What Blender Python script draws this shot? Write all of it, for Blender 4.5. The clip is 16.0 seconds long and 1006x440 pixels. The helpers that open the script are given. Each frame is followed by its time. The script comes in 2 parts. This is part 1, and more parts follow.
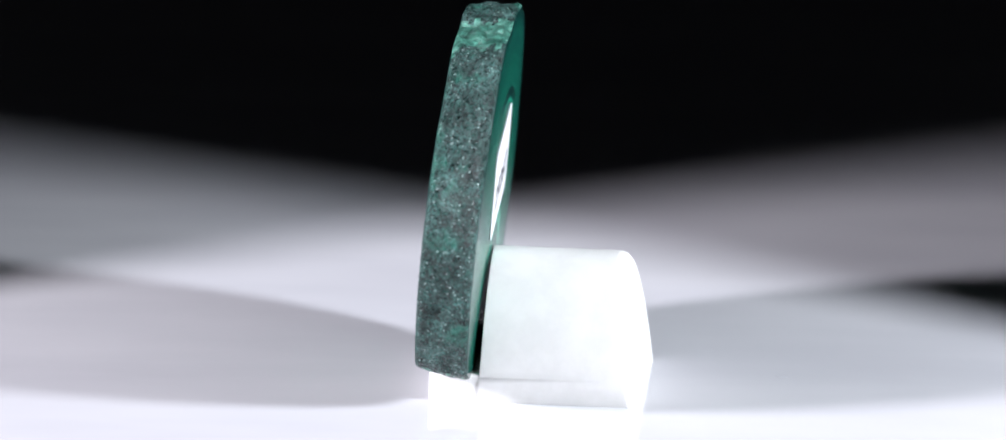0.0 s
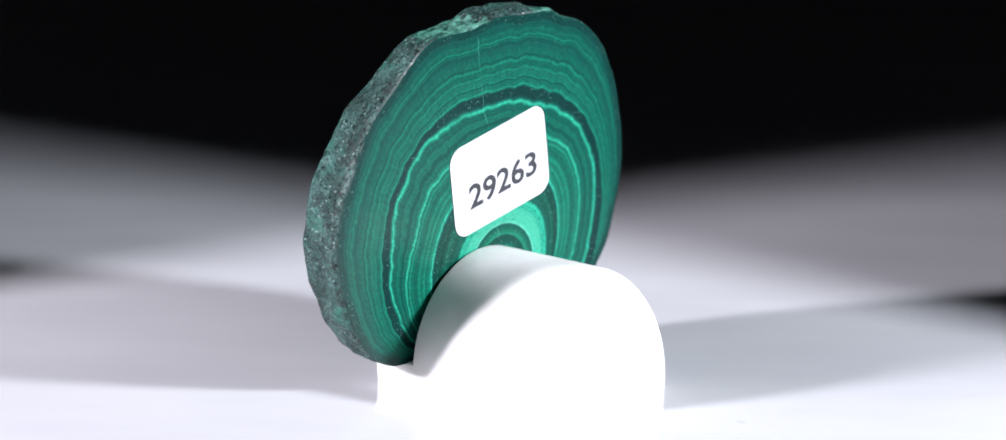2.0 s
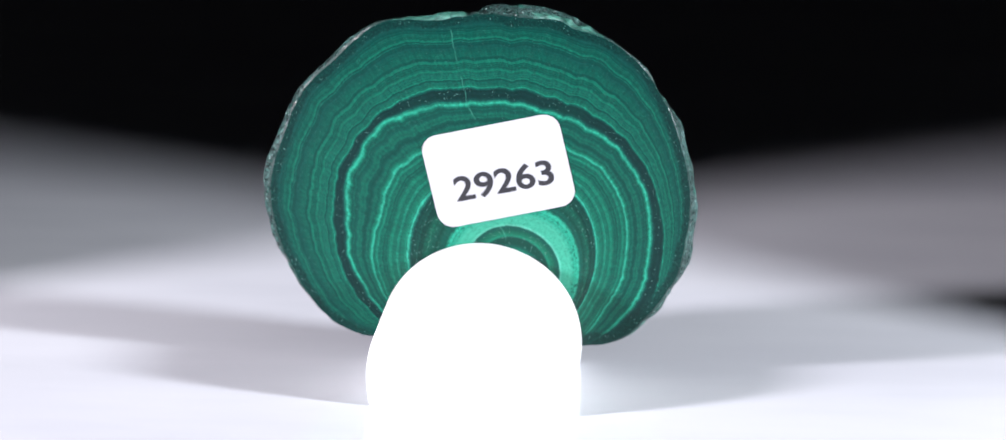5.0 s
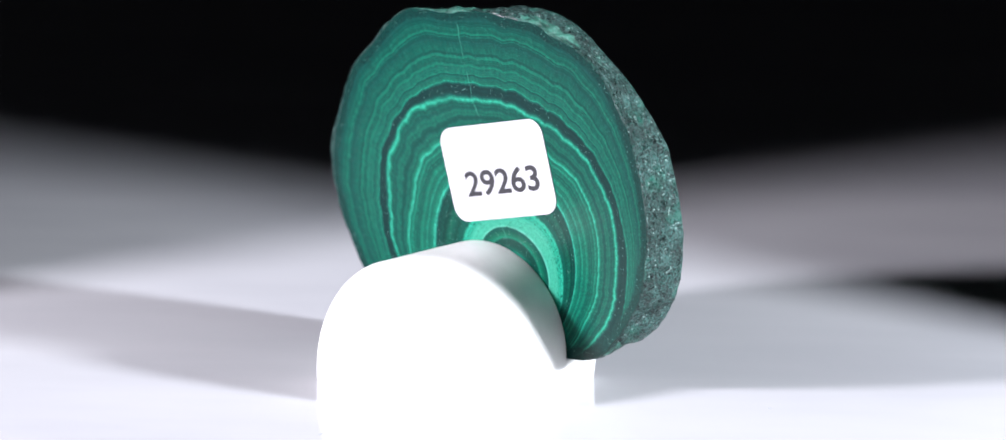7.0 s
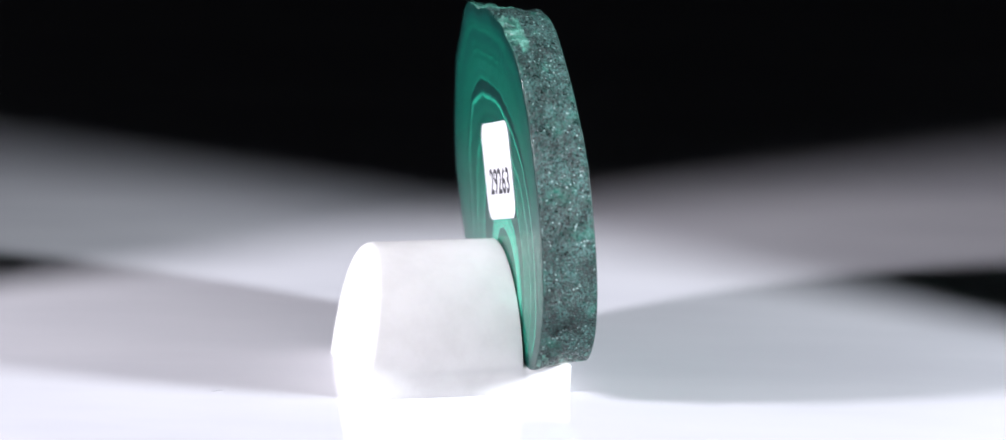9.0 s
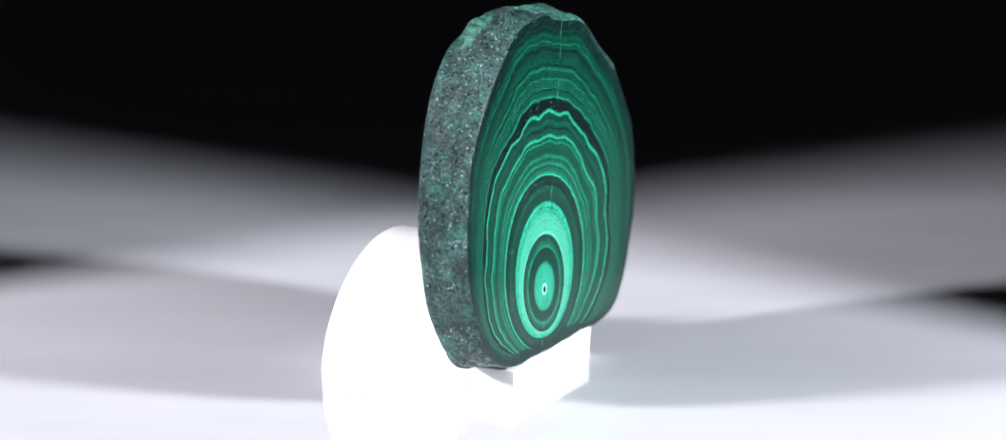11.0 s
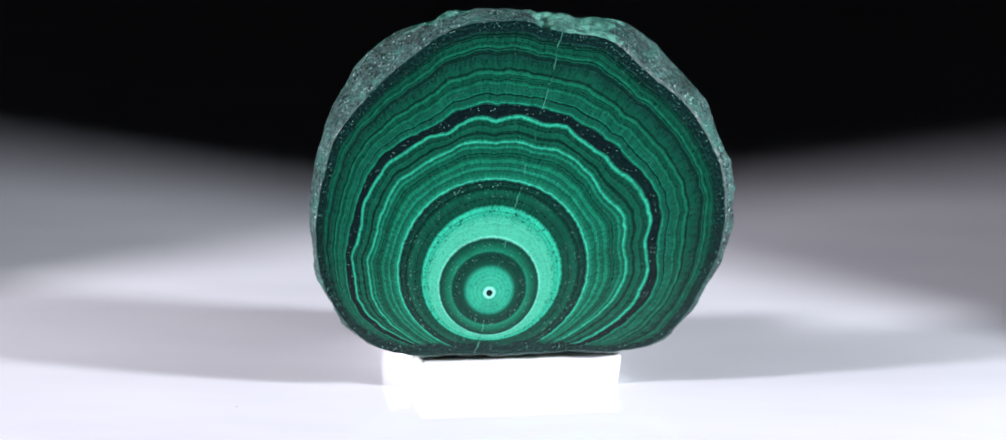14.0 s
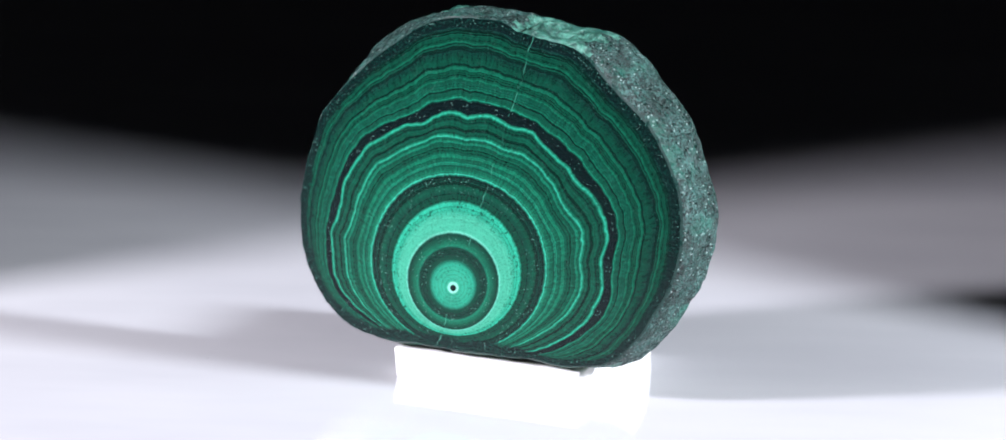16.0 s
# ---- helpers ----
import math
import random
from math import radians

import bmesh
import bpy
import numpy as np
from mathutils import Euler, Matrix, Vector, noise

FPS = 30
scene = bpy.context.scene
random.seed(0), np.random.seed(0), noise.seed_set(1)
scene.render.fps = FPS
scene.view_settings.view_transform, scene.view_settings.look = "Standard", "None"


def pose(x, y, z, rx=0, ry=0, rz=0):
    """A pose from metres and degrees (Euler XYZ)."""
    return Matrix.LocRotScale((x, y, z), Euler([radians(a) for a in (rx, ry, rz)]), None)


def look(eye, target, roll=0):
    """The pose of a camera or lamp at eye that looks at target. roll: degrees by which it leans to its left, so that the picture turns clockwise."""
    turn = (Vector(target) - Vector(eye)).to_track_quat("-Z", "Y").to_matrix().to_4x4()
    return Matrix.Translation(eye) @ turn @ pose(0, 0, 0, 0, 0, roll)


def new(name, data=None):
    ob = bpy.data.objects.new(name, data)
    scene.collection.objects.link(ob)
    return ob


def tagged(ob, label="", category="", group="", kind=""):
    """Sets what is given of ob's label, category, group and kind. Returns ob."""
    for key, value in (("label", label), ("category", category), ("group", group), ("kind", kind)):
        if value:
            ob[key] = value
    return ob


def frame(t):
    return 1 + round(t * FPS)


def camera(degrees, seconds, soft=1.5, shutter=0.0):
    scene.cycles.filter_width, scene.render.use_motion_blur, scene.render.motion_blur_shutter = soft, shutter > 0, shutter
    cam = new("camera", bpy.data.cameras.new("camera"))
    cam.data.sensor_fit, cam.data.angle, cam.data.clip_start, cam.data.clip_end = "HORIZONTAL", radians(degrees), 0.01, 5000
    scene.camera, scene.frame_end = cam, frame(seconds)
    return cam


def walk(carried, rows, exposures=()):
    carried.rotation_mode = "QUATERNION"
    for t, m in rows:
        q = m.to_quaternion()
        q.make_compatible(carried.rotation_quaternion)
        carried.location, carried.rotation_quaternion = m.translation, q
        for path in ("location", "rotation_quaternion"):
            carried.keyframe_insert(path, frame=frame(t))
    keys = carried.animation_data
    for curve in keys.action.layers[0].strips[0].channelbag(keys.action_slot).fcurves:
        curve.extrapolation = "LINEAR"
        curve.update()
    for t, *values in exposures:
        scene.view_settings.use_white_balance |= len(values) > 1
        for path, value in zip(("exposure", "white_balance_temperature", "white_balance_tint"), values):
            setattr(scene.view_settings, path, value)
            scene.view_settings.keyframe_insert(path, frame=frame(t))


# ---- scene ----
# A polished malachite slice on a small white stand turns once round on a glossy white table,
# between two low lamps; the room behind is black.
MM = 0.001

# ---- camera ----
cam = camera(12.541, 16.0, soft=1.5)
PITCH, YAW, ROLL = 13.19, 0.0573, 1.505
EYE = Vector((0, -0.700, 0.1889))
AIM = EYE + Vector((math.sin(radians(YAW)), math.cos(radians(YAW)), -math.tan(radians(PITCH))))
CAM = look(EYE, AIM, ROLL)
walk(cam, [(0, CAM), (16, CAM)])
cam.data.dof.use_dof = True
cam.data.dof.focus_distance = 0.706
cam.data.dof.aperture_fstop = 16.0

# ---- light ----
world = bpy.data.worlds.new("dark_room")
scene.world = world
world.use_nodes = True
world.node_tree.nodes["Background"].inputs[0].default_value = (0.004, 0.0045, 0.005, 1)
world.node_tree.nodes["Background"].inputs[1].default_value = 0.05
scene.view_settings.exposure = 0.0


LAMPS = {-1: Vector((-0.478, -0.205, 0.222)), 1: Vector((0.49, -0.166, 0.222))}


def lamp_light(name, side):
    data = bpy.data.lights.new(name, "AREA")
    data.shape, data.size = "DISK", 0.078
    data.energy = 8.4 if side < 0 else 8.9
    data.color = (0.935, 0.900, 1.0) if side < 0 else (0.880, 0.912, 1.0)
    ob = new(name, data)
    ob.matrix_world = look(LAMPS[side], (0, 0.20, 0))
    return ob


lamp_light("light_left", -1)
lamp_light("light_right", 1)


# ---- materials ----
class Net:
    """Short way to write a node material."""

    def __init__(self, name):
        self.m = bpy.data.materials.new(name)
        self.m.use_nodes = True
        self.t = self.m.node_tree
        self.b = self.t.nodes["Principled BSDF"]

    def put(self, socket, v):
        if hasattr(v, "links"):
            self.t.links.new(v, socket)
        else:
            socket.default_value = v

    def node(self, kind, ins=(), out=0, **props):
        n = self.t.nodes.new(kind)
        for k, v in props.items():
            setattr(n, k, v)
        for k, v in dict(ins).items():
            self.put(n.inputs[k], v)
        return n.outputs[out]

    def mth(self, op, a, b=0.0, c=0.0, clamp=False):
        return self.node("ShaderNodeMath", {0: a, 1: b, 2: c}, operation=op, use_clamp=clamp)

    def step(self, v, lo, hi, a=0.0, b=1.0):
        return self.node("ShaderNodeMapRange", {0: v, 1: lo, 2: hi, 3: a, 4: b}, interpolation_type="SMOOTHSTEP")

    def mix(self, f, a, b, mode="MIX"):
        n = self.t.nodes.new("ShaderNodeMix")
        n.data_type, n.blend_type = "RGBA", mode
        self.put(n.inputs[0], f), self.put(n.inputs[6], a), self.put(n.inputs[7], b)
        return n.outputs[2]

    def noise(self, vec, scale, detail=4.0, rough=0.5, out=0, dims="3D", **ins):
        i = {"Scale": scale, "Detail": detail, "Roughness": rough, **ins}
        if vec is not None:
            i["Vector"] = vec
        return self.node("ShaderNodeTexNoise", i, out, noise_dimensions=dims)

    def ramp(self, v, stops, interp="LINEAR"):
        n = self.t.nodes.new("ShaderNodeValToRGB")
        n.color_ramp.interpolation = interp
        e = n.color_ramp.elements
        while len(e) < len(stops):
            e.new(1.0)
        for el, (pos, col) in zip(e, stops):
            el.position = pos
            el.color = (*col, 1) if len(col) == 3 else col
        self.put(n.inputs[0], v)
        return n.outputs[0]

    def bump(self, h, dist, strength=1.0):
        return self.node("ShaderNodeBump", {"Height": h, "Distance": dist, "Strength": strength})

    def coords(self, scale=1000.0):
        tc = self.node("ShaderNodeTexCoord", out=3)
        return self.node("ShaderNodeVectorMath", {0: tc, 1: (scale, scale, scale)}, operation="MULTIPLY")

    def done(self, **ins):
        for k, v in ins.items():
            self.put(self.b.inputs[k.replace("_", " ")], v)
        return self.m


def floor_material():
    n = Net("glossy_white_acrylic")
    p = n.coords(1.0)
    big = n.noise(p, 9.0, 3.0)
    fine = n.noise(p, 90.0, 4.0)
    streak = n.noise(n.node("ShaderNodeVectorMath", {0: p, 1: (6.0, 22.0, 1.0)}, operation="MULTIPLY"), 1.0, 4.0, 0.6)
    col = n.mix(n.step(n.mth("ADD", n.mth("MULTIPLY", big, 0.5), n.mth("MULTIPLY", streak, 0.5)), 0.35, 0.65), (0.52, 0.525, 0.552, 1), (0.62, 0.625, 0.645, 1))
    rough = n.step(fine, 0.3, 0.7, 0.035, 0.07)
    return n.done(Base_Color=col, Roughness=rough, IOR=1.52,
                  Normal=n.bump(n.noise(p, 14.0, 2.0), 0.00012, 0.35))


def black_cloth():
    n = Net("black_cloth")
    p = n.coords(1.0)
    col = n.mix(n.noise(p, 30.0), (0.004, 0.004, 0.0048, 1), (0.008, 0.008, 0.009, 1))
    return n.done(Base_Color=col, Roughness=1.0, Specular_IOR_Level=0.05)


def stand_material():
    n = Net("white_stand_plastic")
    p = n.coords()
    cloud = n.step(n.noise(p, 0.16, 5.0, 0.6), 0.3, 0.65)
    fine = n.noise(p, 2.5, 3.0)
    col = n.mix(cloud, (0.695, 0.69, 0.672, 1), (0.755, 0.75, 0.733, 1))
    return n.done(Base_Color=col, Roughness=n.step(fine, 0.3, 0.7, 0.34, 0.46), IOR=1.45,
                  Subsurface_Weight=0.35, Subsurface_Radius=(1.0, 1.0, 0.95), Subsurface_Scale=0.0025,
                  Normal=n.bump(fine, 0.00003, 0.3))


def bands(n, p, fuzz):
    """The growth field in millimetres (written on the mesh), with its fine comb-like roughness."""
    sep = n.t.nodes.new("ShaderNodeSeparateXYZ")
    n.put(sep.inputs[0], p)
    s = n.node("ShaderNodeAttribute", out=2, attribute_name="grow")
    ang = n.mth("ARCTAN2", n.mth("SUBTRACT", sep.outputs[0], CORE_X), n.mth("SUBTRACT", sep.outputs[2], CORE_Z))
    depth = n.mth("MULTIPLY", sep.outputs[1], 0.06)
    grit = n.mth("MULTIPLY", n.mth("SUBTRACT", n.noise(p, 1.9, 4.0, 0.7), 0.5), n.step(s, 4.0, 12.0, 0.06, 0.36))
    comb = n.node("ShaderNodeCombineXYZ", {0: n.mth("MULTIPLY", ang, 34.0), 1: n.mth("MULTIPLY", s, 0.45), 2: depth})
    comb = n.mth("MULTIPLY", n.mth("SUBTRACT", n.noise(comb, 1.0, 2.0, 0.6), 0.5), n.step(s, 3.0, 11.0, 0.06, fuzz))
    return n.mth("ADD", n.mth("ADD", s, grit), comb), sep, ang


CORE_X, CORE_Z = -3.1, 10.45
BLACK = (0.002, 0.006, 0.007)
DEEP = (0.002, 0.014, 0.011)
DARK = (0.0020, 0.027, 0.017)
MID = (0.0028, 0.060, 0.033)
GREEN = (0.0042, 0.102, 0.055)
LIGHT = (0.017, 0.275, 0.170)
PALE = (0.046, 0.325, 0.208)
CORE = (0.024, 0.285, 0.178)
WHITE = (0.24, 0.66, 0.50)
SHADE = (0.0022, 0.042, 0.024)
SOFT = (0.008, 0.165, 0.094)
PEARL = (0.12, 0.50, 0.36)
LINE = (0.022, 0.285, 0.178)
INNER = [(0.0, BLACK), (0.42, BLACK), (0.58, WHITE), (0.80, WHITE), (0.95, CORE), (2.2, CORE), (3.2, LIGHT), (3.9, SHADE), (4.6, DARK),
         (5.5, DARK), (5.75, SOFT), (6.0, GREEN), (6.7, MID), (7.1, DARK), (7.42, SHADE), (7.5, PEARL), (7.6, PEARL), (7.75, PALE), (9.4, PALE),
         (10.3, LIGHT), (11.0, LIGHT), (11.25, MID), (11.6, SHADE), (12.4, DARK), (12.8, MID), (13.3, DARK), (14.25, DEEP), (14.5, LINE), (14.85, GREEN), (16.0, MID)]
OUTER = [(14.9, GREEN), (15.7, SHADE), (15.95, SOFT), (16.4, MID), (17.2, GREEN), (17.5, SHADE), (18.3, MID), (18.8, SHADE), (18.95, SOFT), (19.15, GREEN), (19.55, SHADE),
         (19.74, LINE), (19.9, SOFT), (20.15, MID), (20.9, DARK), (21.7, MID), (22.0, DARK), (22.75, SHADE), (22.98, SOFT), (23.17, LINE), (23.38, SOFT), (23.52, BLACK),
         (25.25, BLACK), (25.5, SOFT), (25.75, MID), (26.4, DARK), (26.9, SOFT), (27.3, DARK), (27.7, MID), (28.2, SHADE), (28.5, MID), (28.9, MID)]
OUTSIDE = [(28.6, MID), (28.75, GREEN), (28.95, SHADE), (29.15, MID), (29.4, DARK), (30.0, SHADE), (30.6, DARK), (31.2, DEEP), (31.6, DARK), (32.2, MID), (32.8, SHADE),
           (33.3, DARK), (34.0, BLACK), (35.0, BLACK)]


def malachite_face(name, gloss_lo, gloss_hi, haze, ior, pale, veil):
    """Banded stone, mirror-polished or only ground smooth and a little hazy."""
    n = Net(name)
    p = n.coords()
    s, sep, ang = bands(n, p, 0.30 - 0.4 * veil)

    def rings(stops):
        return n.ramp(n.mth("DIVIDE", s, 36.0), [(a / 36.0, c) for a, c in stops])

    col = n.mix(n.step(s, 14.85, 14.95), rings(INNER), rings(OUTER))
    col = n.mix(n.step(s, 28.55, 28.65), col, rings(OUTSIDE))
    # thin lines between the main rings
    fine = n.noise(None, 1.0, 3.0, 0.85, dims="1D", W=n.mth("MULTIPLY", s, 1.25))
    fine2 = n.noise(None, 1.0, 2.0, 0.7, dims="1D", W=n.mth("MULTIPLY", s, 4.6))
    away = n.mth("ADD", n.step(s, 8.0, 14.0, 0.12, 0.85), n.step(s, 24.5, 28.0, 0.0, 0.35))
    k = n.mth("ADD", n.step(fine, 0.28, 0.74, 0.50, 1.65), n.step(fine2, 0.35, 0.68, -0.28, 0.30))
    k = n.mth("MAXIMUM", n.mth("ADD", 1.0, n.mth("MULTIPLY", n.mth("SUBTRACT", k, 1.0), away)), 0.12)
    fib = n.node("ShaderNodeCombineXYZ", {0: n.mth("MULTIPLY", ang, 95.0), 1: n.mth("MULTIPLY", s, 0.9), 2: n.mth("MULTIPLY", sep.outputs[1], 0.1)})
    k = n.mth("MULTIPLY", k, pale)
    k = n.mth("MULTIPLY", k, n.step(n.noise(fib, 1.0, 3.0, 0.7), 0.25, 0.75, n.step(s, 9.0, 12.0, 0.97, 0.60), n.step(s, 9.0, 12.0, 1.03, 1.38)))
    tone = n.node("ShaderNodeCombineColor", {0: k, 1: k, 2: k})
    col = n.mix(1.0, col, tone, "MULTIPLY")
    core = n.mth("SINE", n.mth("MULTIPLY", s, 11.0))
    core = n.mth("MULTIPLY", n.mth("MULTIPLY", core, n.step(s, 3.6, 3.0)), n.step(s, 0.8, 1.1))
    col = n.mix(n.step(core, 0.2, 1.0, 0.0, 0.22), col, (*MID, 1))
    # grain, cloudy patches, dark and pale specks in the coarse zones
    grain = n.noise(p, 3.2, 5.0, 0.7)
    col = n.mix(n.step(grain, 0.45, 0.75, 0.0, 0.55), col, (*DEEP, 1))
    cloud = n.noise(p, 0.22, 3.0)
    col = n.mix(n.step(cloud, 0.45, 0.8, 0.0, 0.35), col, (*DARK, 1))
    # dark crust along the outline
    rind = n.node("ShaderNodeAttribute", out=2, attribute_name="rind")
    rind = n.mth("ADD", rind, n.mth("MULTIPLY", n.mth("SUBTRACT", n.noise(p, 0.35, 4.0), 0.5), 0.7))
    rind = n.mth("ADD", rind, n.mth("MULTIPLY", n.mth("SUBTRACT", n.noise(p, 2.2, 3.0), 0.5), 0.4))
    crust = n.step(rind, 0.40 - 0.15 * veil, 0.66 + 0.2 * veil)
    col = n.mix(n.mth("MULTIPLY", crust, 0.95), col, n.mix(n.step(grain, 0.45, 0.62), (0.002, 0.007, 0.007, 1), (0.004, 0.028, 0.022, 1)))
    dark_zone = n.mth("MAXIMUM", n.mth("MULTIPLY", n.step(s, 23.6, 24.0), n.step(s, 25.5, 24.9)), n.mth("MULTIPLY", n.step(s, 3.8, 4.6), n.step(s, 7.4, 6.4)))
    dark_zone = n.mth("MAXIMUM", dark_zone, n.mth("MULTIPLY", n.step(s, 11.6, 12.0), n.step(s, 14.4, 14.0)))
    dark_zone = n.mth("MAXIMUM", n.mth("MAXIMUM", dark_zone, crust), n.step(s, 10.5, 13.0, 0.0, 0.22))
    spk = n.node("ShaderNodeTexVoronoi", {"Vector": p, "Scale": 2.3, "Randomness": 1.0}, 0)
    pick = n.noise(p, 1.3, 1.0)
    dots = n.mth("MULTIPLY", n.step(spk, 0.25, 0.09), n.step(pick, 0.47, 0.56))
    col = n.mix(n.mth("MULTIPLY", n.mth("MULTIPLY", dots, dark_zone), 0.8), col, (0.16, 0.33, 0.28, 1))
    pit = n.mth("MULTIPLY", n.mth("MULTIPLY", n.step(s, 8.8, 10.4), n.step(s, 11.8, 11.0)),
                n.step(n.noise(p, 2.0, 2.0, 0.7), 0.58, 0.64))
    col = n.mix(n.mth("MULTIPLY", pit, 0.75), col, (*DARK, 1))
    # one hairline healed crack from the rim to the core
    wob = n.mth("MULTIPLY", n.mth("SUBTRACT", n.noise(p, 0.35, 3.0), 0.5), 1.6)
    line = n.mth("SUBTRACT", sep.outputs[0], n.mth("ADD", n.mth("MULTIPLY", sep.outputs[2], 0.27), n.mth("ADD", wob, -5.6)))
    crack = n.mth("MULTIPLY", n.step(n.mth("ABSOLUTE", line), 0.12, 0.03), n.step(n.noise(p, 0.6, 2.0), 0.42, 0.62))
    col = n.mix(n.mth("MULTIPLY", crack, 0.35), col, (0.10, 0.42, 0.30, 1))
    # scattering haze of the ground, unpolished face, painted into the colour as teal
    col = n.mix(n.step(dark_zone, 0.22, 1.0, veil, 0.5 * veil), col, (0.006, 0.130, 0.104, 1))
    # thin patchy haze, also put into the colour
    smear = n.noise(p, 0.5, 4.0, 0.6)
    dust = n.step(n.noise(p, 1.1, 5.0, 0.7), 0.3, 0.8, 0.3 * haze, haze)
    col = n.mix(dust, col, (0.20, 0.46, 0.42, 1))
    scratch = n.noise(n.node("ShaderNodeVectorMath", {0: p, 1: (0.4, 1.0, 3.0)}, operation="MULTIPLY"), 1.2, 4.0)
    return n.done(Base_Color=col, Roughness=n.step(smear, 0.3, 0.75, gloss_lo, gloss_hi), IOR=ior,
                  Normal=n.bump(n.mth("ADD", grain, scratch), 0.00004, 0.5))


def malachite_rim():
    n = Net("rough_sawn_malachite_rim")
    p = n.coords()
    patch = n.noise(p, 0.15, 4.0, 0.6)
    blotch = n.noise(p, 0.55, 4.0, 0.65)
    grain = n.noise(p, 2.6, 4.0, 0.75)
    streak = n.noise(n.node("ShaderNodeVectorMath", {0: p, 1: (1.0, 3.0, 1.0)}, operation="MULTIPLY"), 0.9, 4.0)
    tone = n.mth("ADD", n.mth("MULTIPLY", grain, 0.75), n.mth("MULTIPLY", blotch, 0.25))
    col = n.mix(n.step(tone, 0.44, 0.61), (0.0035, 0.012, 0.011, 1), (0.068, 0.164, 0.145, 1))
    worn = n.step(n.noise(p, 0.22, 3.0), 0.35, 0.65, 0.55, 1.15)
    col = n.mix(1.0, col, n.node("ShaderNodeCombineColor", {0: worn, 1: worn, 2: worn}), "MULTIPLY")
    col = n.mix(n.step(streak, 0.50, 0.75, 0.0, 0.6), col, (0.022, 0.105, 0.082, 1))
    col = n.mix(n.mth("MULTIPLY", n.step(patch, 0.54, 0.68), n.step(blotch, 0.42, 0.6, 0.2, 0.85)), col, (0.020, 0.140, 0.100, 1))
    # sparkle of the rim's facets, painted as pale cells in the colour
    cell = n.t.nodes.new("ShaderNodeTexVoronoi")
    n.put(cell.inputs["Vector"], p)
    n.put(cell.inputs["Scale"], 2.3)
    rnd = n.t.nodes.new("ShaderNodeSeparateColor")
    n.put(rnd.inputs[0], cell.outputs["Color"])
    glint = n.mth("MULTIPLY", n.step(cell.outputs["Distance"], 0.42, 0.18), n.step(rnd.outputs[0], 0.84, 0.89))
    col = n.mix(n.mth("MULTIPLY", glint, 0.8), col, (0.40, 0.56, 0.52, 1))
    h = n.mth("ADD", n.mth("MULTIPLY", grain, 0.8), n.mth("MULTIPLY", rnd.outputs[1], 0.35))
    return n.done(Base_Color=col, Roughness=n.step(rnd.outputs[2], 0.2, 0.8, 0.24, 0.62), IOR=1.42,
                  Normal=n.bump(h, 0.00045, 1.0))


def malachite_chip():
    n = Net("fractured_green_malachite")
    p = n.coords()
    v = n.noise(p, 0.7, 5.0, 0.65)
    col = n.mix(n.step(v, 0.35, 0.65), (0.007, 0.065, 0.047, 1), (0.080, 0.285, 0.212, 1))
    return n.done(Base_Color=col, Roughness=0.35, IOR=1.6, Normal=n.bump(v, 0.0014, 1.0))


def polished_edge():
    n = Net("polished_dark_malachite_edge")
    p = n.coords()
    col = n.mix(n.noise(p, 1.2, 4.0), (0.003, 0.012, 0.011, 1), (0.010, 0.055, 0.044, 1))
    return n.done(Base_Color=col, Roughness=n.step(n.noise(p, 0.6, 3.0), 0.35, 0.65, 0.24, 0.6), IOR=1.45,
                  Normal=n.bump(n.noise(p, 0.9, 4.0, 0.6), 0.0004, 1.0))


def paper():
    n = Net("white_label_paper")
    p = n.coords()
    col = n.mix(n.noise(p, 0.35, 3.0), (0.50, 0.505, 0.525, 1), (0.56, 0.565, 0.58, 1))
    return n.done(Base_Color=col, Roughness=0.5, Normal=n.bump(n.noise(p, 6.0, 3.0), 0.00001, 0.4))


def ink():
    n = Net("dark_print_ink")
    p = n.coords()
    col = n.mix(n.noise(p, 4.0, 3.0), (0.012, 0.012, 0.016, 1), (0.03, 0.03, 0.036, 1))
    return n.done(Base_Color=col, Roughness=0.5)


def lint_material():
    n = Net("grey_lint")
    col = n.mix(n.noise(n.coords(), 3.0), (0.30, 0.31, 0.33, 1), (0.40, 0.41, 0.43, 1))
    return n.done(Base_Color=col, Roughness=0.9)


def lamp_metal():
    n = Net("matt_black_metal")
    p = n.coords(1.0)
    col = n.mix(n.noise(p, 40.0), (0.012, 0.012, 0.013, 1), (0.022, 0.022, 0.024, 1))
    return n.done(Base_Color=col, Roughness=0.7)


FLOOR, CLOTH, STAND = floor_material(), black_cloth(), stand_material()
FACE = malachite_face("polished_banded_malachite", 0.05, 0.14, 0.003, 1.55, 1.05, 0.0)
GROUND = malachite_face("ground_banded_malachite", 0.12, 0.24, 0.006, 1.30, 1.14, 0.24)
RIM, CHIP, EDGE = malachite_rim(), malachite_chip(), polished_edge()
PAPER, INK, METAL, DUST = paper(), ink(), lamp_metal(), lint_material()


# ---- building helpers ----
def part(name, bm, material, parent=None, label="", smooth=True):
    me = bpy.data.meshes.new(name)
    bm.normal_update()
    for f in bm.faces:
        f.smooth = smooth
    bm.to_mesh(me)
    bm.free()
    for m in material if isinstance(material, (list, tuple)) else [material]:
        me.materials.append(m)
    ob = new(name, me)
    if parent:
        ob.parent = parent
    return tagged(ob, label) if label else ob


def box(bm, x0, x1, y0, y1, z0, z1):
    m = Matrix.Translation(((x0 + x1) / 2, (y0 + y1) / 2, (z0 + z1) / 2)) @ Matrix.Diagonal((x1 - x0, y1 - y0, z1 - z0, 1))
    return bmesh.ops.create_cube(bm, size=1.0, matrix=m)["verts"]


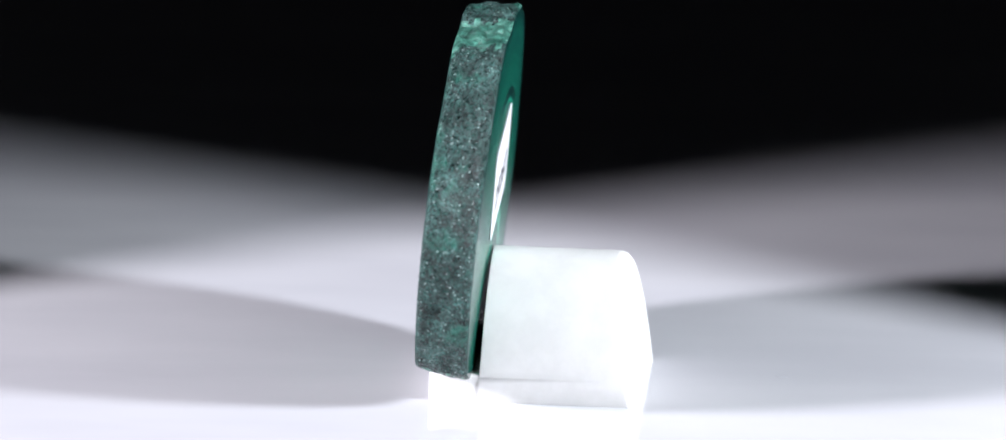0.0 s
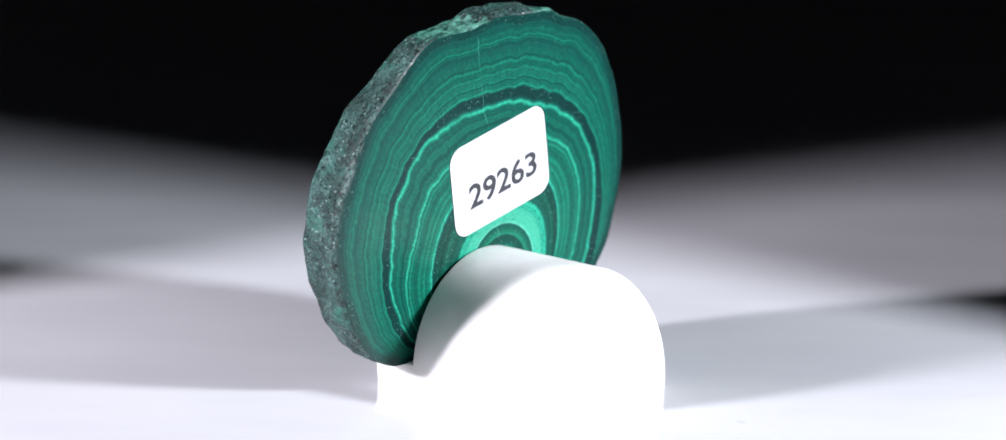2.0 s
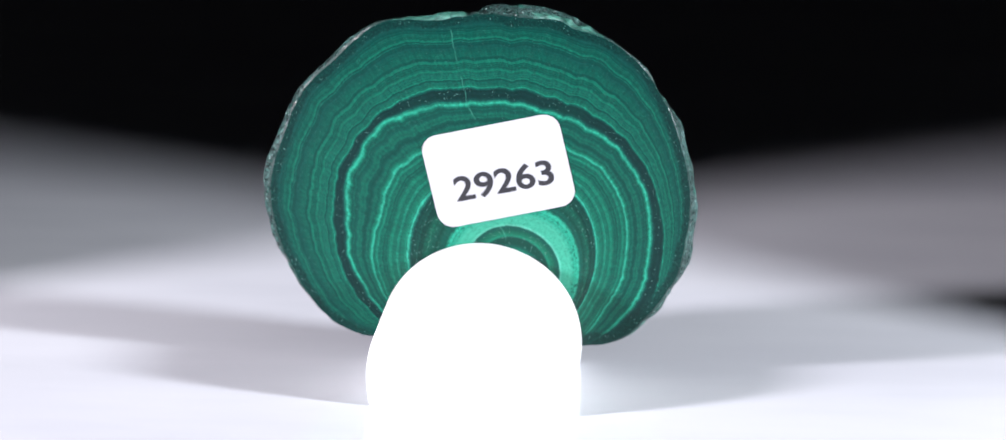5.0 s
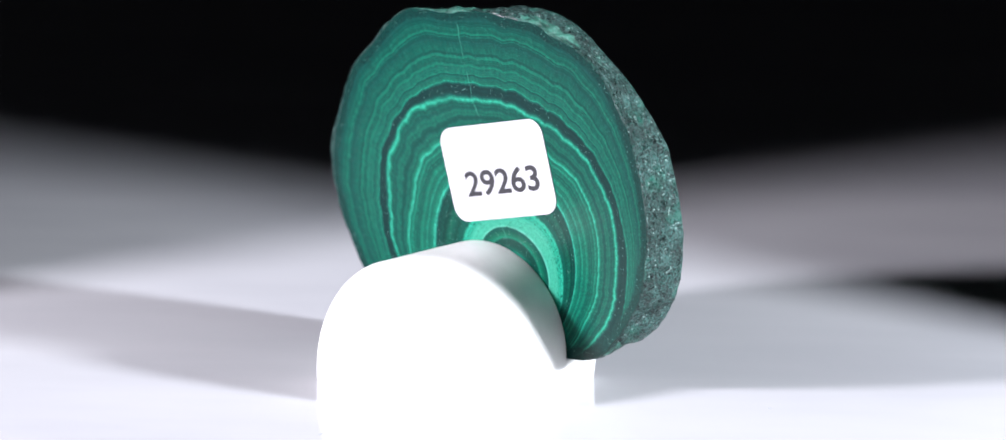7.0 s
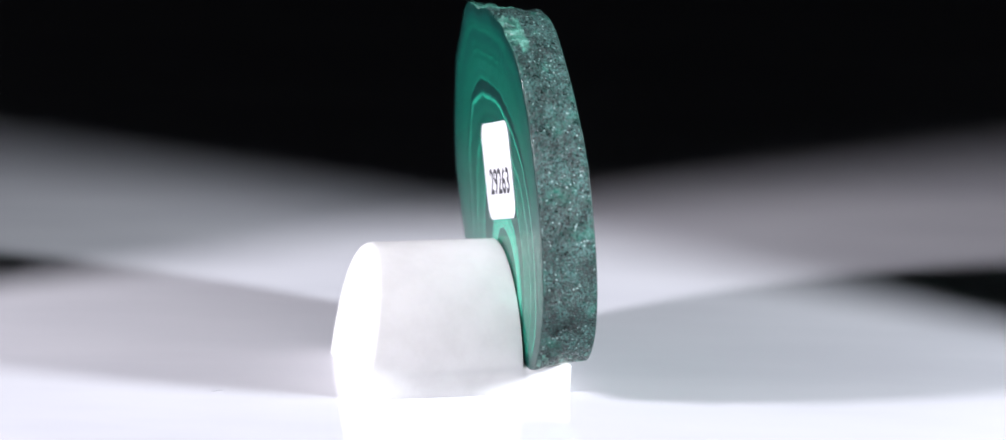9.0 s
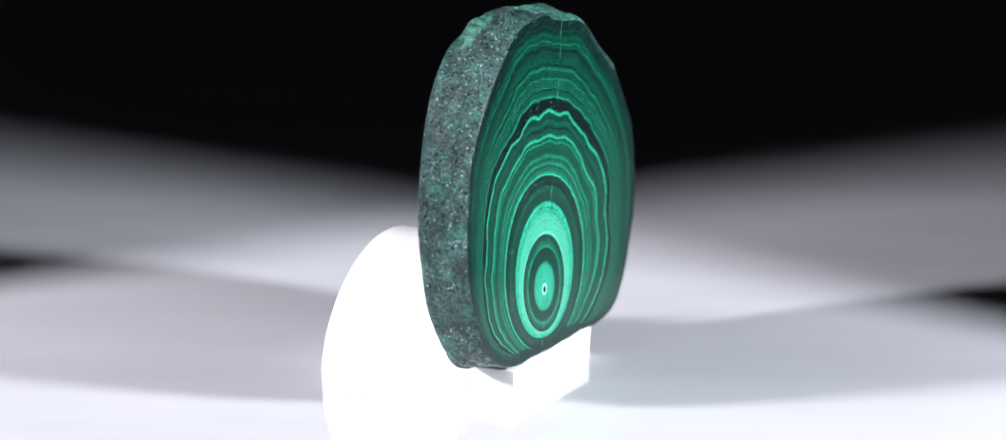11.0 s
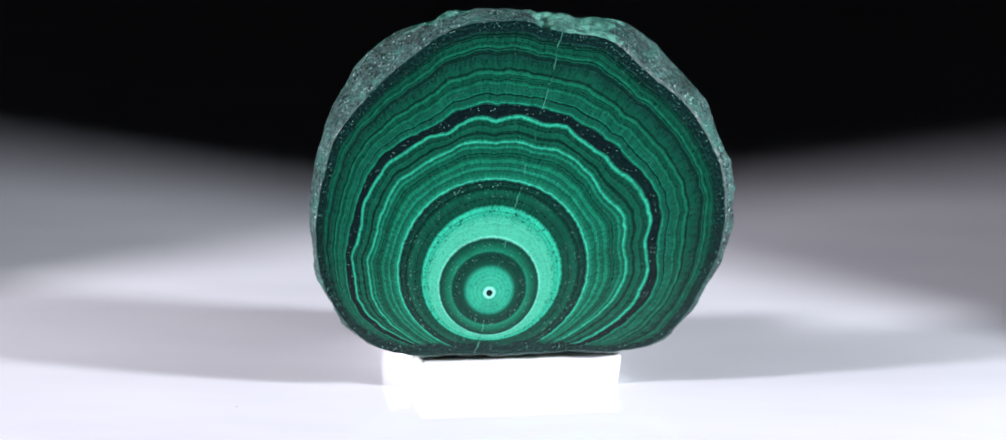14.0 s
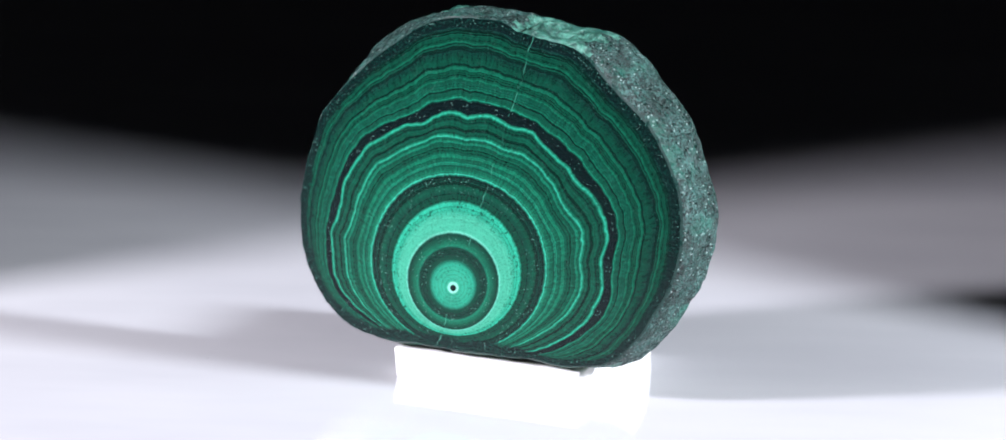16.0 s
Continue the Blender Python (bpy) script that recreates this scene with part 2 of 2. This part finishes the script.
def structure(name, size, material, label):
    bm = bmesh.new()
    box(bm, *size)
    ob = part(name, bm, material, None, label, smooth=False)
    return tagged(ob, kind="structure")


# ---- table and dark room ----
structure("floor", (-0.18, 0.18, -0.12, 0.62, -0.02, 0.0), FLOOR, "glossy white acrylic sheet with soft reflections")
# black cloth on the table round the white sheet
structure("ground_left", (-1.0, -0.18, -1.1, 1.3, -0.02, 0.0), CLOTH, "black cloth on the table beside the white sheet")
structure("ground_right", (0.18, 1.0, -1.1, 1.3, -0.02, 0.0), CLOTH, "black cloth on the table beside the white sheet")
structure("ground_front", (-0.18, 0.18, -1.1, -0.12, -0.02, 0.0), CLOTH, "black cloth on the table before the white sheet")
structure("ground_back", (-0.18, 0.18, 0.62, 1.3, -0.02, 0.0), CLOTH, "black cloth on the table behind the white sheet")
structure("wall_north", (-1.02, 1.02, 1.3, 1.34, -0.02, 1.6), CLOTH, "black cloth backdrop hanging behind the white table")
structure("wall_south", (-1.02, 1.02, -1.14, -1.1, -0.02, 1.6), CLOTH, "black cloth closing the dark room")
structure("wall_west", (-1.04, -1.0, -1.1, 1.3, -0.02, 1.6), CLOTH, "black cloth closing the dark room")
structure("wall_east", (1.0, 1.04, -1.1, 1.3, -0.02, 1.6), CLOTH, "black cloth closing the dark room")
structure("ceiling", (-1.04, 1.04, -1.14, 1.34, 1.6, 1.64), CLOTH, "black cloth ceiling of the dark room")


# ---- lamps' flags: black boards added out of view to cut the beams behind the stone ----
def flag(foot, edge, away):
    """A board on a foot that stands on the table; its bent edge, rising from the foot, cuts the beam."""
    root = tagged(new("lamp_flag"), "unseen matt black metal board on a foot, added to cut the lamp's beam", "lamp flag")
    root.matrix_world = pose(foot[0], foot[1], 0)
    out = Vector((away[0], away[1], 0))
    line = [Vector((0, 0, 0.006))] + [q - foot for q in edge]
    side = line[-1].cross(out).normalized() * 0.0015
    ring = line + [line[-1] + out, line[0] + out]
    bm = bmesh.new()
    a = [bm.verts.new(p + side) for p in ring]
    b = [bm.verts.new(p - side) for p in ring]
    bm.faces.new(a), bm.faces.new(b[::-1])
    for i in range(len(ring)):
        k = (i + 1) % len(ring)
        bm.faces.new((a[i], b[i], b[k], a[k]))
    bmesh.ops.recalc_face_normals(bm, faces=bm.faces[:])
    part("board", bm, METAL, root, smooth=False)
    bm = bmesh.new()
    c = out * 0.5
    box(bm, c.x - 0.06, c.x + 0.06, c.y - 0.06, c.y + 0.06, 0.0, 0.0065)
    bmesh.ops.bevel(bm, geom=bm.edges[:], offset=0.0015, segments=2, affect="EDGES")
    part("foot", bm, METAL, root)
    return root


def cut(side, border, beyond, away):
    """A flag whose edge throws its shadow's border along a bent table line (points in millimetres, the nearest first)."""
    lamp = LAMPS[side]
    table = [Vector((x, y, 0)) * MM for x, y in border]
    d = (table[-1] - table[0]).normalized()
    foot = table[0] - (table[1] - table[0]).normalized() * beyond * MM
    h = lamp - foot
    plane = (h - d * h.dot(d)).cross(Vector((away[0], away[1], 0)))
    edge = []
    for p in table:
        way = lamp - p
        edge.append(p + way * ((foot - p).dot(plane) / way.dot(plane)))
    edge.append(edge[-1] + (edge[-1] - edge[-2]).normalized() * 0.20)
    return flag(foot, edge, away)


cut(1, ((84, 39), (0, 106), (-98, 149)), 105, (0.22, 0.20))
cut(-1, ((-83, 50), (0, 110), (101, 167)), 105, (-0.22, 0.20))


# ---- the stone ----
LEAN = 4.5
THICK = 8.3
CU, CV = 0.0, 27.0
FRONT = [29.68, 1.48, -2.03, 3.0, -0.0, 0.52, -1.98, -0.59, -0.01, -0.04, 0.32, 0.08, -0.08, 0.21, 0.26, 0.14, 0.09, 0.01, -0.07, -0.15, -0.08, -0.06, -0.07, -0.02, -0.05, 0.05, 0.02, 0.03, 0.08]
BACK = [30.99, 2.44, -1.13, 2.95, -0.19, 0.7, -1.07, -1.15, -0.11, -0.23, 0.11, 0.16, 0.0, 0.09, 0.05, 0.18, 0.07, 0.07, -0.06, -0.12, -0.06, -0.16, -0.04, 0.04, -0.15, 0.05, -0.05, 0.08, 0.05]


def radius(c, a):
    return c[0] + sum(c[2 * k - 1] * math.cos(k * a) + c[2 * k] * math.sin(k * a) for k in range(1, len(c) // 2 + 1))


# the growth rings of each face about its core: level, then the radius as a sum of harmonics
FRONT_RINGS = [
    (7.55, [7.81, -0.09, 1.16, 0.07, 0.05, -0.04, 0.05]),
    (11.2, [10.6, 0.26, 3.19, 0.03, 0.24, -0.05, -0.02, 0.01, 0.02]),
    (14.6, [14.13, 0.51, 4.54, 0.37, 0.15, 0.01, 0.12, -0.01, 0.04, -0.03, 0.01, 0.05, -0.01]),
    (19.7, [17.85, 0.89, 7.26, 1.05, 0.54, 0.1, 0.37, 0.16, 0.22, 0.03, 0.09, 0.28, 0.09, 0.01, -0.04, 0.02, -0.02, -0.05, 0.05, 0.03, -0.11, 0.11, -0.03, 0.04, 0.03, 0.07, 0.02, 0.07, 0.08, 0.01, 0.05, -0.05, 0.04, -0.02, 0.01, -0.02, 0.02, -0.04, -0.0, -0.04, -0.0, -0.04, -0.05, 0.05, -0.04]),
    (23.3, [20.13, 1.63, 9.29, 1.68, 0.5, 0.14, 0.55, 0.38, 0.25, 0.08, -0.01, 0.16, 0.05, -0.18, -0.19, 0.04, -0.19, -0.06, -0.05, 0.11, -0.05, 0.13, -0.03, 0.07, 0.06, 0.08, 0.08, 0.02, 0.03, 0.05, -0.02, -0.0, 0.05, -0.03, -0.01, -0.01, 0.03, -0.03, 0.01, -0.03, 0.04, -0.07, -0.03, 0.06, -0.03, 0.01, 0.06, -0.08, 0.02, -0.05, -0.06, 0.01, -0.05]),
    (25.3, [21.27, 1.87, 10.16, 1.81, 0.68, 0.18, 0.54, 0.45, 0.18, 0.05, -0.06, 0.17, 0.01, -0.13, -0.31, 0.06, -0.15, -0.03, 0.0, 0.05, -0.04, 0.15, -0.05, 0.07, 0.08, 0.07, 0.03, 0.1, -0.02, 0.06, 0.02, 0.02, 0.02]),
]
BACK_RINGS = [
    (7.55, [7.42, 0.13, 0.11, -0.02, 0.29, -0.03, 0.1]),
    (11.2, [10.54, 0.12, 0.61, 0.35, -0.02, 0.28, 0.03, -0.2, 0.11]),
    (14.6, [14.59, 1.85, 2.4, 0.49, 0.19, 0.41, 0.27, -0.35, -0.05, -0.08, -0.16, 0.11, -0.08]),
    (19.7, [18.94, 2.13, 4.78, 0.86, 0.24, 0.44, -0.06, -0.28, -0.23, 0.22, -0.08, 0.13, -0.09, -0.13, -0.14, 0.02, -0.07, 0.03, 0.02, 0.08, 0.05, 0.04, 0.0, 0.03, 0.08, -0.0, 0.04, 0.0, 0.0, -0.04, -0.02, -0.02, -0.02, 0.03, -0.01, 0.01, 0.02]),
    (23.3, [22.28, 2.36, 7.42, 1.41, 1.06, 0.1, 0.41, -0.5, 0.11, -0.01, -0.18, 0.11, -0.16, -0.02, -0.22, -0.02, 0.01, 0.01, 0.05, 0.03, 0.04, -0.01, -0.06, 0.05, 0.0, 0.06, 0.02, 0.05, -0.01, 0.03, -0.01, 0.01, 0.02, 0.05, 0.04, 0.03, 0.07]),
    (25.3, [23.94, 2.11, 7.91, 1.65, 1.2, 0.15, 0.13, -0.31, 0.09, 0.07, -0.18, 0.16, -0.11, -0.04, -0.15, -0.12, 0.03, -0.03, 0.04, 0.0, -0.03, 0.04, -0.06, 0.03, 0.01, 0.05, 0.03, -0.0, -0.01, -0.0, -0.04, -0.01, 0.01]),
]
CORES = {-1: (-3.1, 10.45), 1: (-2.6, 12.2)}


def face_grid(bm, loop, side, mat, rind, grow):
    """One cut face as a fine polar net about the core, with the growth level and the nearness of the rind on it."""
    steps, n = 64, len(loop)
    cx, cz = CORES[side]
    levels = FRONT_RINGS if side < 0 else BACK_RINGS
    spokes = []
    for v in loop:
        dx, dz = v.co.x / MM - cx, v.co.z / MM - cz
        a, reach = math.atan2(dz, dx), math.hypot(dx, dz)
        radii, marks = [0.0], [0.0]
        for level, c in levels:
            radii.append(max(radius(c, a), radii[-1] + 0.12))
            marks.append(level)
        # beyond the black band the bands are squeezed or stretched up to the outline
        radii.append(max(reach, radii[-1] + 2.5))
        marks.append(35.0)
        # scallops with sharp inner cusps
        lobes = (0.2 - abs(noise.noise(Vector((a * 6.5, 3.0 * side, 0.0))))) * 2.0 + (0.2 - abs(noise.noise(Vector((a * 11.0, 3.0 * side, 5.0))))) * 0.6
        width = 1.9 + 2.0 * math.exp(-((a + 2.36) / 0.42) ** 2) + 1.6 * math.exp(-((a + 0.75) / 0.35) ** 2)
        spoke = [v]
        for k in range(1, steps):
            r = reach * (1 - k / steps)
            level = float(np.interp(r, radii, marks))
            wave = min(1.0, max(0.0, (level - 14.0) / 12)) * min(1.0, max(0.0, (34.5 - level) / 2))
            level += lobes * wave * (0.35 if side < 0 else 0.5)
            p = bm.verts.new(((cx + dx * r / reach) * MM, side * THICK / 2 * MM, (cz + dz * r / reach) * MM))
            p[grow], p[rind] = level, max(0.0, 1 - (reach - r) / (1.5 * width))
            spoke.append(p)
        spokes.append(spoke)
    c = bm.verts.new((cx * MM, side * THICK / 2 * MM, cz * MM))
    c[grow], c[rind] = 0.0, 0.0
    for i in range(n):
        a, b = spokes[i], spokes[(i + 1) % n]
        for k in range(steps - 1):
            bm.faces.new((a[k], a[k + 1], b[k + 1], b[k])).material_index = mat
        bm.faces.new((a[-1], c, b[-1])).material_index = mat


def slice_mesh():
    """The sawn slice: a loft from the front outline to the back one, rough on its rim."""
    n = 420
    widths = [0.0, 0.017, 0.08] + [0.08 + 0.84 * k / 15 for k in range(1, 15)] + [0.92, 0.983, 1.0]
    last = len(widths) - 1
    bm = bmesh.new()
    bm.verts.layers.float.new("rind")
    bm.verts.layers.float.new("grow")
    rind, grow = bm.verts.layers.float["rind"], bm.verts.layers.float["grow"]
    loops = []
    for w in widths:
        loop = []
        for i in range(n):
            a = 2 * math.pi * i / n
            r = radius(FRONT, a) * (1 - w) + radius(BACK, a) * w
            q = Vector((math.cos(a), math.sin(a), 0))
            at = Vector((q.x * r, q.y * r, w * THICK))
            inner = math.sin(math.pi * w) ** 0.5
            lump = noise.noise(at * 0.16) * 0.9 + noise.noise(at * 0.45) * 0.4
            r += lump * (0.2 + 0.8 * inner) + noise.noise(at * 1.7) * 0.16 * inner
            r += noise.noise(at * 0.9 + Vector((7, 3, 1))) * (0.05 + 0.1 * inner)
            # fractured notches on the crown
            d = (a - 1.36) / 0.05
            r -= 1.3 * math.exp(-d * d) * (0.3 + inner) * (1.0 - 0.6 * w)
            d = (a - 2.02) / 0.10
            r -= 0.8 * math.exp(-d * d) * w
            crown = math.exp(-((a - 1.3) / 0.22) ** 2) + math.exp(-((a - 1.95) / 0.2) ** 2) * w
            r += noise.noise(at * 0.55 + Vector((2, 9, 4))) * 0.9 * crown * (0.3 + inner)
            # the rind swells beyond both cut faces here and there
            r += 1.2 * math.exp(-((a - 0.62) / 0.28) ** 2) * inner + 0.7 * math.exp(-((a - 1.75) / 0.25) ** 2) * inner
            edge = min(w, 1 - w) * THICK
            turn = (a + math.pi) % (2 * math.pi) - math.pi
            r += 1.1 * math.exp(-((turn + 0.05) / 0.55) ** 2) * min(1.0, edge / 0.6)
            r -= 0.24 * max(0.0, 1 - edge / 0.5) ** 2
            y = -THICK / 2 + w * THICK
            v = max(CV + q.y * r, 0.12 * (1 + noise.noise(at * 0.6)))
            vert = bm.verts.new(((CU + q.x * r) * MM, y * MM, v * MM))
            vert[rind], vert[grow] = 1.0, 35.0
            loop.append(vert)
        loops.append(loop)
    for j in range(last):
        for i in range(n):
            f = bm.faces.new((loops[j][i], loops[j][(i + 1) % n], loops[j + 1][(i + 1) % n], loops[j + 1][i]))
            a = 2 * math.pi * (i + 0.5) / n
            at = Vector((a * 6, j * 0.4, 0))
            chip = abs(a - 1.18 + 0.10 * noise.noise(at)) < 0.22 or (abs(a - 1.95 + 0.12 * noise.noise(at)) < 0.17 and j > 11)
            low = 3.9 < a < 5.5 and noise.noise(at * 1.5) > 0.1
            f.material_index = 2 if chip or low else 1
            if not chip and (j < 1 or j >= last - 1):
                f.material_index = 4
    for loop, side, mat in ((loops[0], -1, 0), (loops[-1], 1, 3)):
        face_grid(bm, loop, side, mat, rind, grow)
    bmesh.ops.recalc_face_normals(bm, faces=bm.faces[:])
    for e in bm.edges:
        mats = {f.material_index for f in e.link_faces}
        flat = all(abs(abs(v.co.y) - THICK / 2 * MM) < 1e-7 for v in e.verts)
        e.smooth = not (flat and any(abs(f.normal.y) < 0.9 for f in e.link_faces)) and not (len(mats) > 1 and mats & {0, 3, 4})
    return bm


def text_mesh(body, size):
    cu = bpy.data.curves.new("digits", "FONT")
    cu.body, cu.size, cu.align_x, cu.align_y = body, size, "CENTER", "CENTER"
    cu.extrude = 0.00001
    cu.offset = size * 0.0205
    ob = bpy.data.objects.new("digits", cu)
    scene.collection.objects.link(ob)
    me = bpy.data.meshes.new_from_object(ob.evaluated_get(bpy.context.evaluated_depsgraph_get()))
    bpy.data.objects.remove(ob)
    bm = bmesh.new()
    bm.from_mesh(me)
    bpy.data.meshes.remove(me)
    return bm


def rounded_card(w, h, r, t):
    bm = bmesh.new()
    ring = []
    for cx, cy, a0 in ((1, 1, 0), (-1, 1, 90), (-1, -1, 180), (1, -1, 270)):
        for k in range(9):
            a = radians(a0 + k * 11.25)
            ring.append(((cx * (w / 2 - r) + r * math.cos(a)), (cy * (h / 2 - r) + r * math.sin(a))))
    f = bm.faces.new([bm.verts.new((x, y, 0)) for x, y in ring])
    up = bmesh.ops.extrude_face_region(bm, geom=[f])["geom"]
    bmesh.ops.translate(bm, verts=[g for g in up if isinstance(g, bmesh.types.BMVert)], vec=(0, 0, t))
    bmesh.ops.recalc_face_normals(bm, faces=bm.faces[:])
    return bm


def malachite_slice():
    root = tagged(new("malachite_slice"), "polished slice of banded green malachite leaning on a white stand", "mineral")
    part("slab", slice_mesh(), [FACE, RIM, CHIP, GROUND, EDGE], root)
    label = part("label", rounded_card(22.2 * MM, 15.2 * MM, 2.6 * MM, 0.12 * MM), PAPER, root, "white paper sticker with rounded corners", smooth=False)
    # on the back face: its normal is the slice's +y, seen from there x runs to the left
    label.matrix_local = pose(0.2 * MM, (THICK / 2 + 0.02) * MM, 28.5 * MM) @ Matrix(((-1, 0, 0, 0), (0, 0, 1, 0), (0, 1, 0, 0), (0, 0, 0, 1))) @ pose(0, 0, 0, 0, 0, 14.0)
    digits = part("number", text_mesh("29263", 6.1 * MM), INK, label, "dark printed number", smooth=False)
    digits.matrix_local = pose(0.6 * MM, -1.9 * MM, 0.125 * MM) @ Matrix.Diagonal((1.07, 0.91, 1, 1))
    return root


# ---- the stand ----
SR, SZ, LIP = 16.0, 4.9, 4.65


def arch(x_scale=1.0, top=99.0):
    """The stand's cross-section: a round arch on a flat foot (x, z in millimetres)."""
    pts = []
    a0 = -math.asin((SZ - 0.0) / SR)
    for k in range(57):
        a = a0 + (math.pi - 2 * a0) * k / 56
        z = max(0.0, SZ + SR * math.sin(a))
        half = SR * math.cos(a) if z >= SZ else math.copysign(SR - 0.6 * (1 - z / SZ) ** 2, math.cos(a))
        pts.append((half * x_scale, z))
    return pts


def loft(bm, a, b):
    va, vb = [bm.verts.new(Vector(p) * MM) for p in a], [bm.verts.new(Vector(p) * MM) for p in b]
    k = len(va)
    for i in range(k):
        bm.faces.new((va[i], va[(i + 1) % k], vb[(i + 1) % k], vb[i]))
    bm.faces.new(va[::-1]), bm.faces.new(vb)
    bmesh.ops.recalc_face_normals(bm, faces=bm.faces[:])


def rounded(bm, width, y_from=-1.0, z_from=1e-5):
    sharp = [e for e in bm.edges if len(e.link_faces) == 2 and min(v.co.y for v in e.verts) > y_from and e.calc_face_angle() > 0.5 and max(v.co.z for v in e.verts) > z_from]
    bmesh.ops.bevel(bm, geom=sharp, offset=width * MM, segments=4, profile=0.5, affect="EDGES", clamp_overlap=True)
    for e in bm.edges:
        if len(e.link_faces) == 2 and e.calc_face_angle() > 0.5:
            e.smooth = False


def display_stand():
    root = tagged(new("display_stand"), "white arched plastic display stand with a narrow lip", "display stand")
    bm = bmesh.new()
    sec = arch()
    loft(bm, [(x, -1.2 + 0.045 * (z - LIP), z) for x, z in sec], [(x, 24.0 - 0.16 * z - 0.055 * x, z) for x, z in sec])
    rounded(bm, 1.6, 0.010)
    rounded(bm, 0.35, -1.0, (LIP + 0.4) * MM)
    part("block", bm, STAND, root)
    bm = bmesh.new()
    low = [(-15.4, 0), (15.4, 0), (15.96, LIP), (-15.96, LIP)]
    loft(bm, [(x, -9.0, z) for x, z in low], [(x, 1.5, z) for x, z in low])
    rounded(bm, 0.45)
    part("lip", bm, STAND, root, "low white lip under the slice")
    return root


stone, stand = malachite_slice(), display_stand()


# ---- lint that lies on the turning table top ----
def lint(name, length, thick, bend, label):
    """A short curled fibre or crumb: a thin six-sided tube."""
    bm = bmesh.new()
    rings = []
    for k in range(9):
        f = k / 8 - 0.5
        x, y = f * length, bend * length * (f * f - 0.1) + 0.08 * length * math.sin(7 * f)
        r = thick * (1 - 1.2 * f * f)
        rings.append([bm.verts.new(Vector((x, y + r * math.cos(a), thick + r * math.sin(a))) * MM) for a in [i * math.pi / 3 for i in range(6)]])
    for a, b in zip(rings, rings[1:]):
        for i in range(6):
            bm.faces.new((a[i], a[(i + 1) % 6], b[(i + 1) % 6], b[i]))
    bm.faces.new(rings[0][::-1]), bm.faces.new(rings[-1])
    bmesh.ops.recalc_face_normals(bm, faces=bm.faces[:])
    ob = part(name, bm, DUST, None, label)
    return tagged(ob, category="lint", group="lint on the table")


LINT = [(lint("lint_fibre", 1.9, 0.045, 0.5, "tiny grey lint fibre lying on the white table"), pose(-5.8 * MM, 45.2 * MM, 0, 0, 0, 95)),
        (lint("lint_crumb", 0.5, 0.06, 0.2, "tiny grey crumb of dust on the white table"), pose(-43.3 * MM, -15.5 * MM, 0, 0, 0, 40))]


# ---- motion: stone and stand turn together about the upright axis ----
TURN_0, RATE = 265.21, -18.119


def motions():
    rows_stone, rows_stand = [], []
    for k in range(33):
        t = k * 0.5
        spin = pose(0, 0, 0, 0, 0, TURN_0 + RATE * t)
        rows_stone.append((t, spin @ pose(0, -6.25 * MM, (LIP + 0.02) * MM, -LEAN, 0, 0)))
        rows_stand.append((t, spin @ pose(2.4 * MM, 0, -0.03 * MM, 0, 0, 1.5)))
    for ob, at in LINT:
        walk(ob, [(t, pose(0, 0, 0, 0, 0, TURN_0 + RATE * t) @ at) for t in [k * 0.5 for k in range(33)]])
    walk(stone, rows_stone)
    walk(stand, rows_stand)


motions()
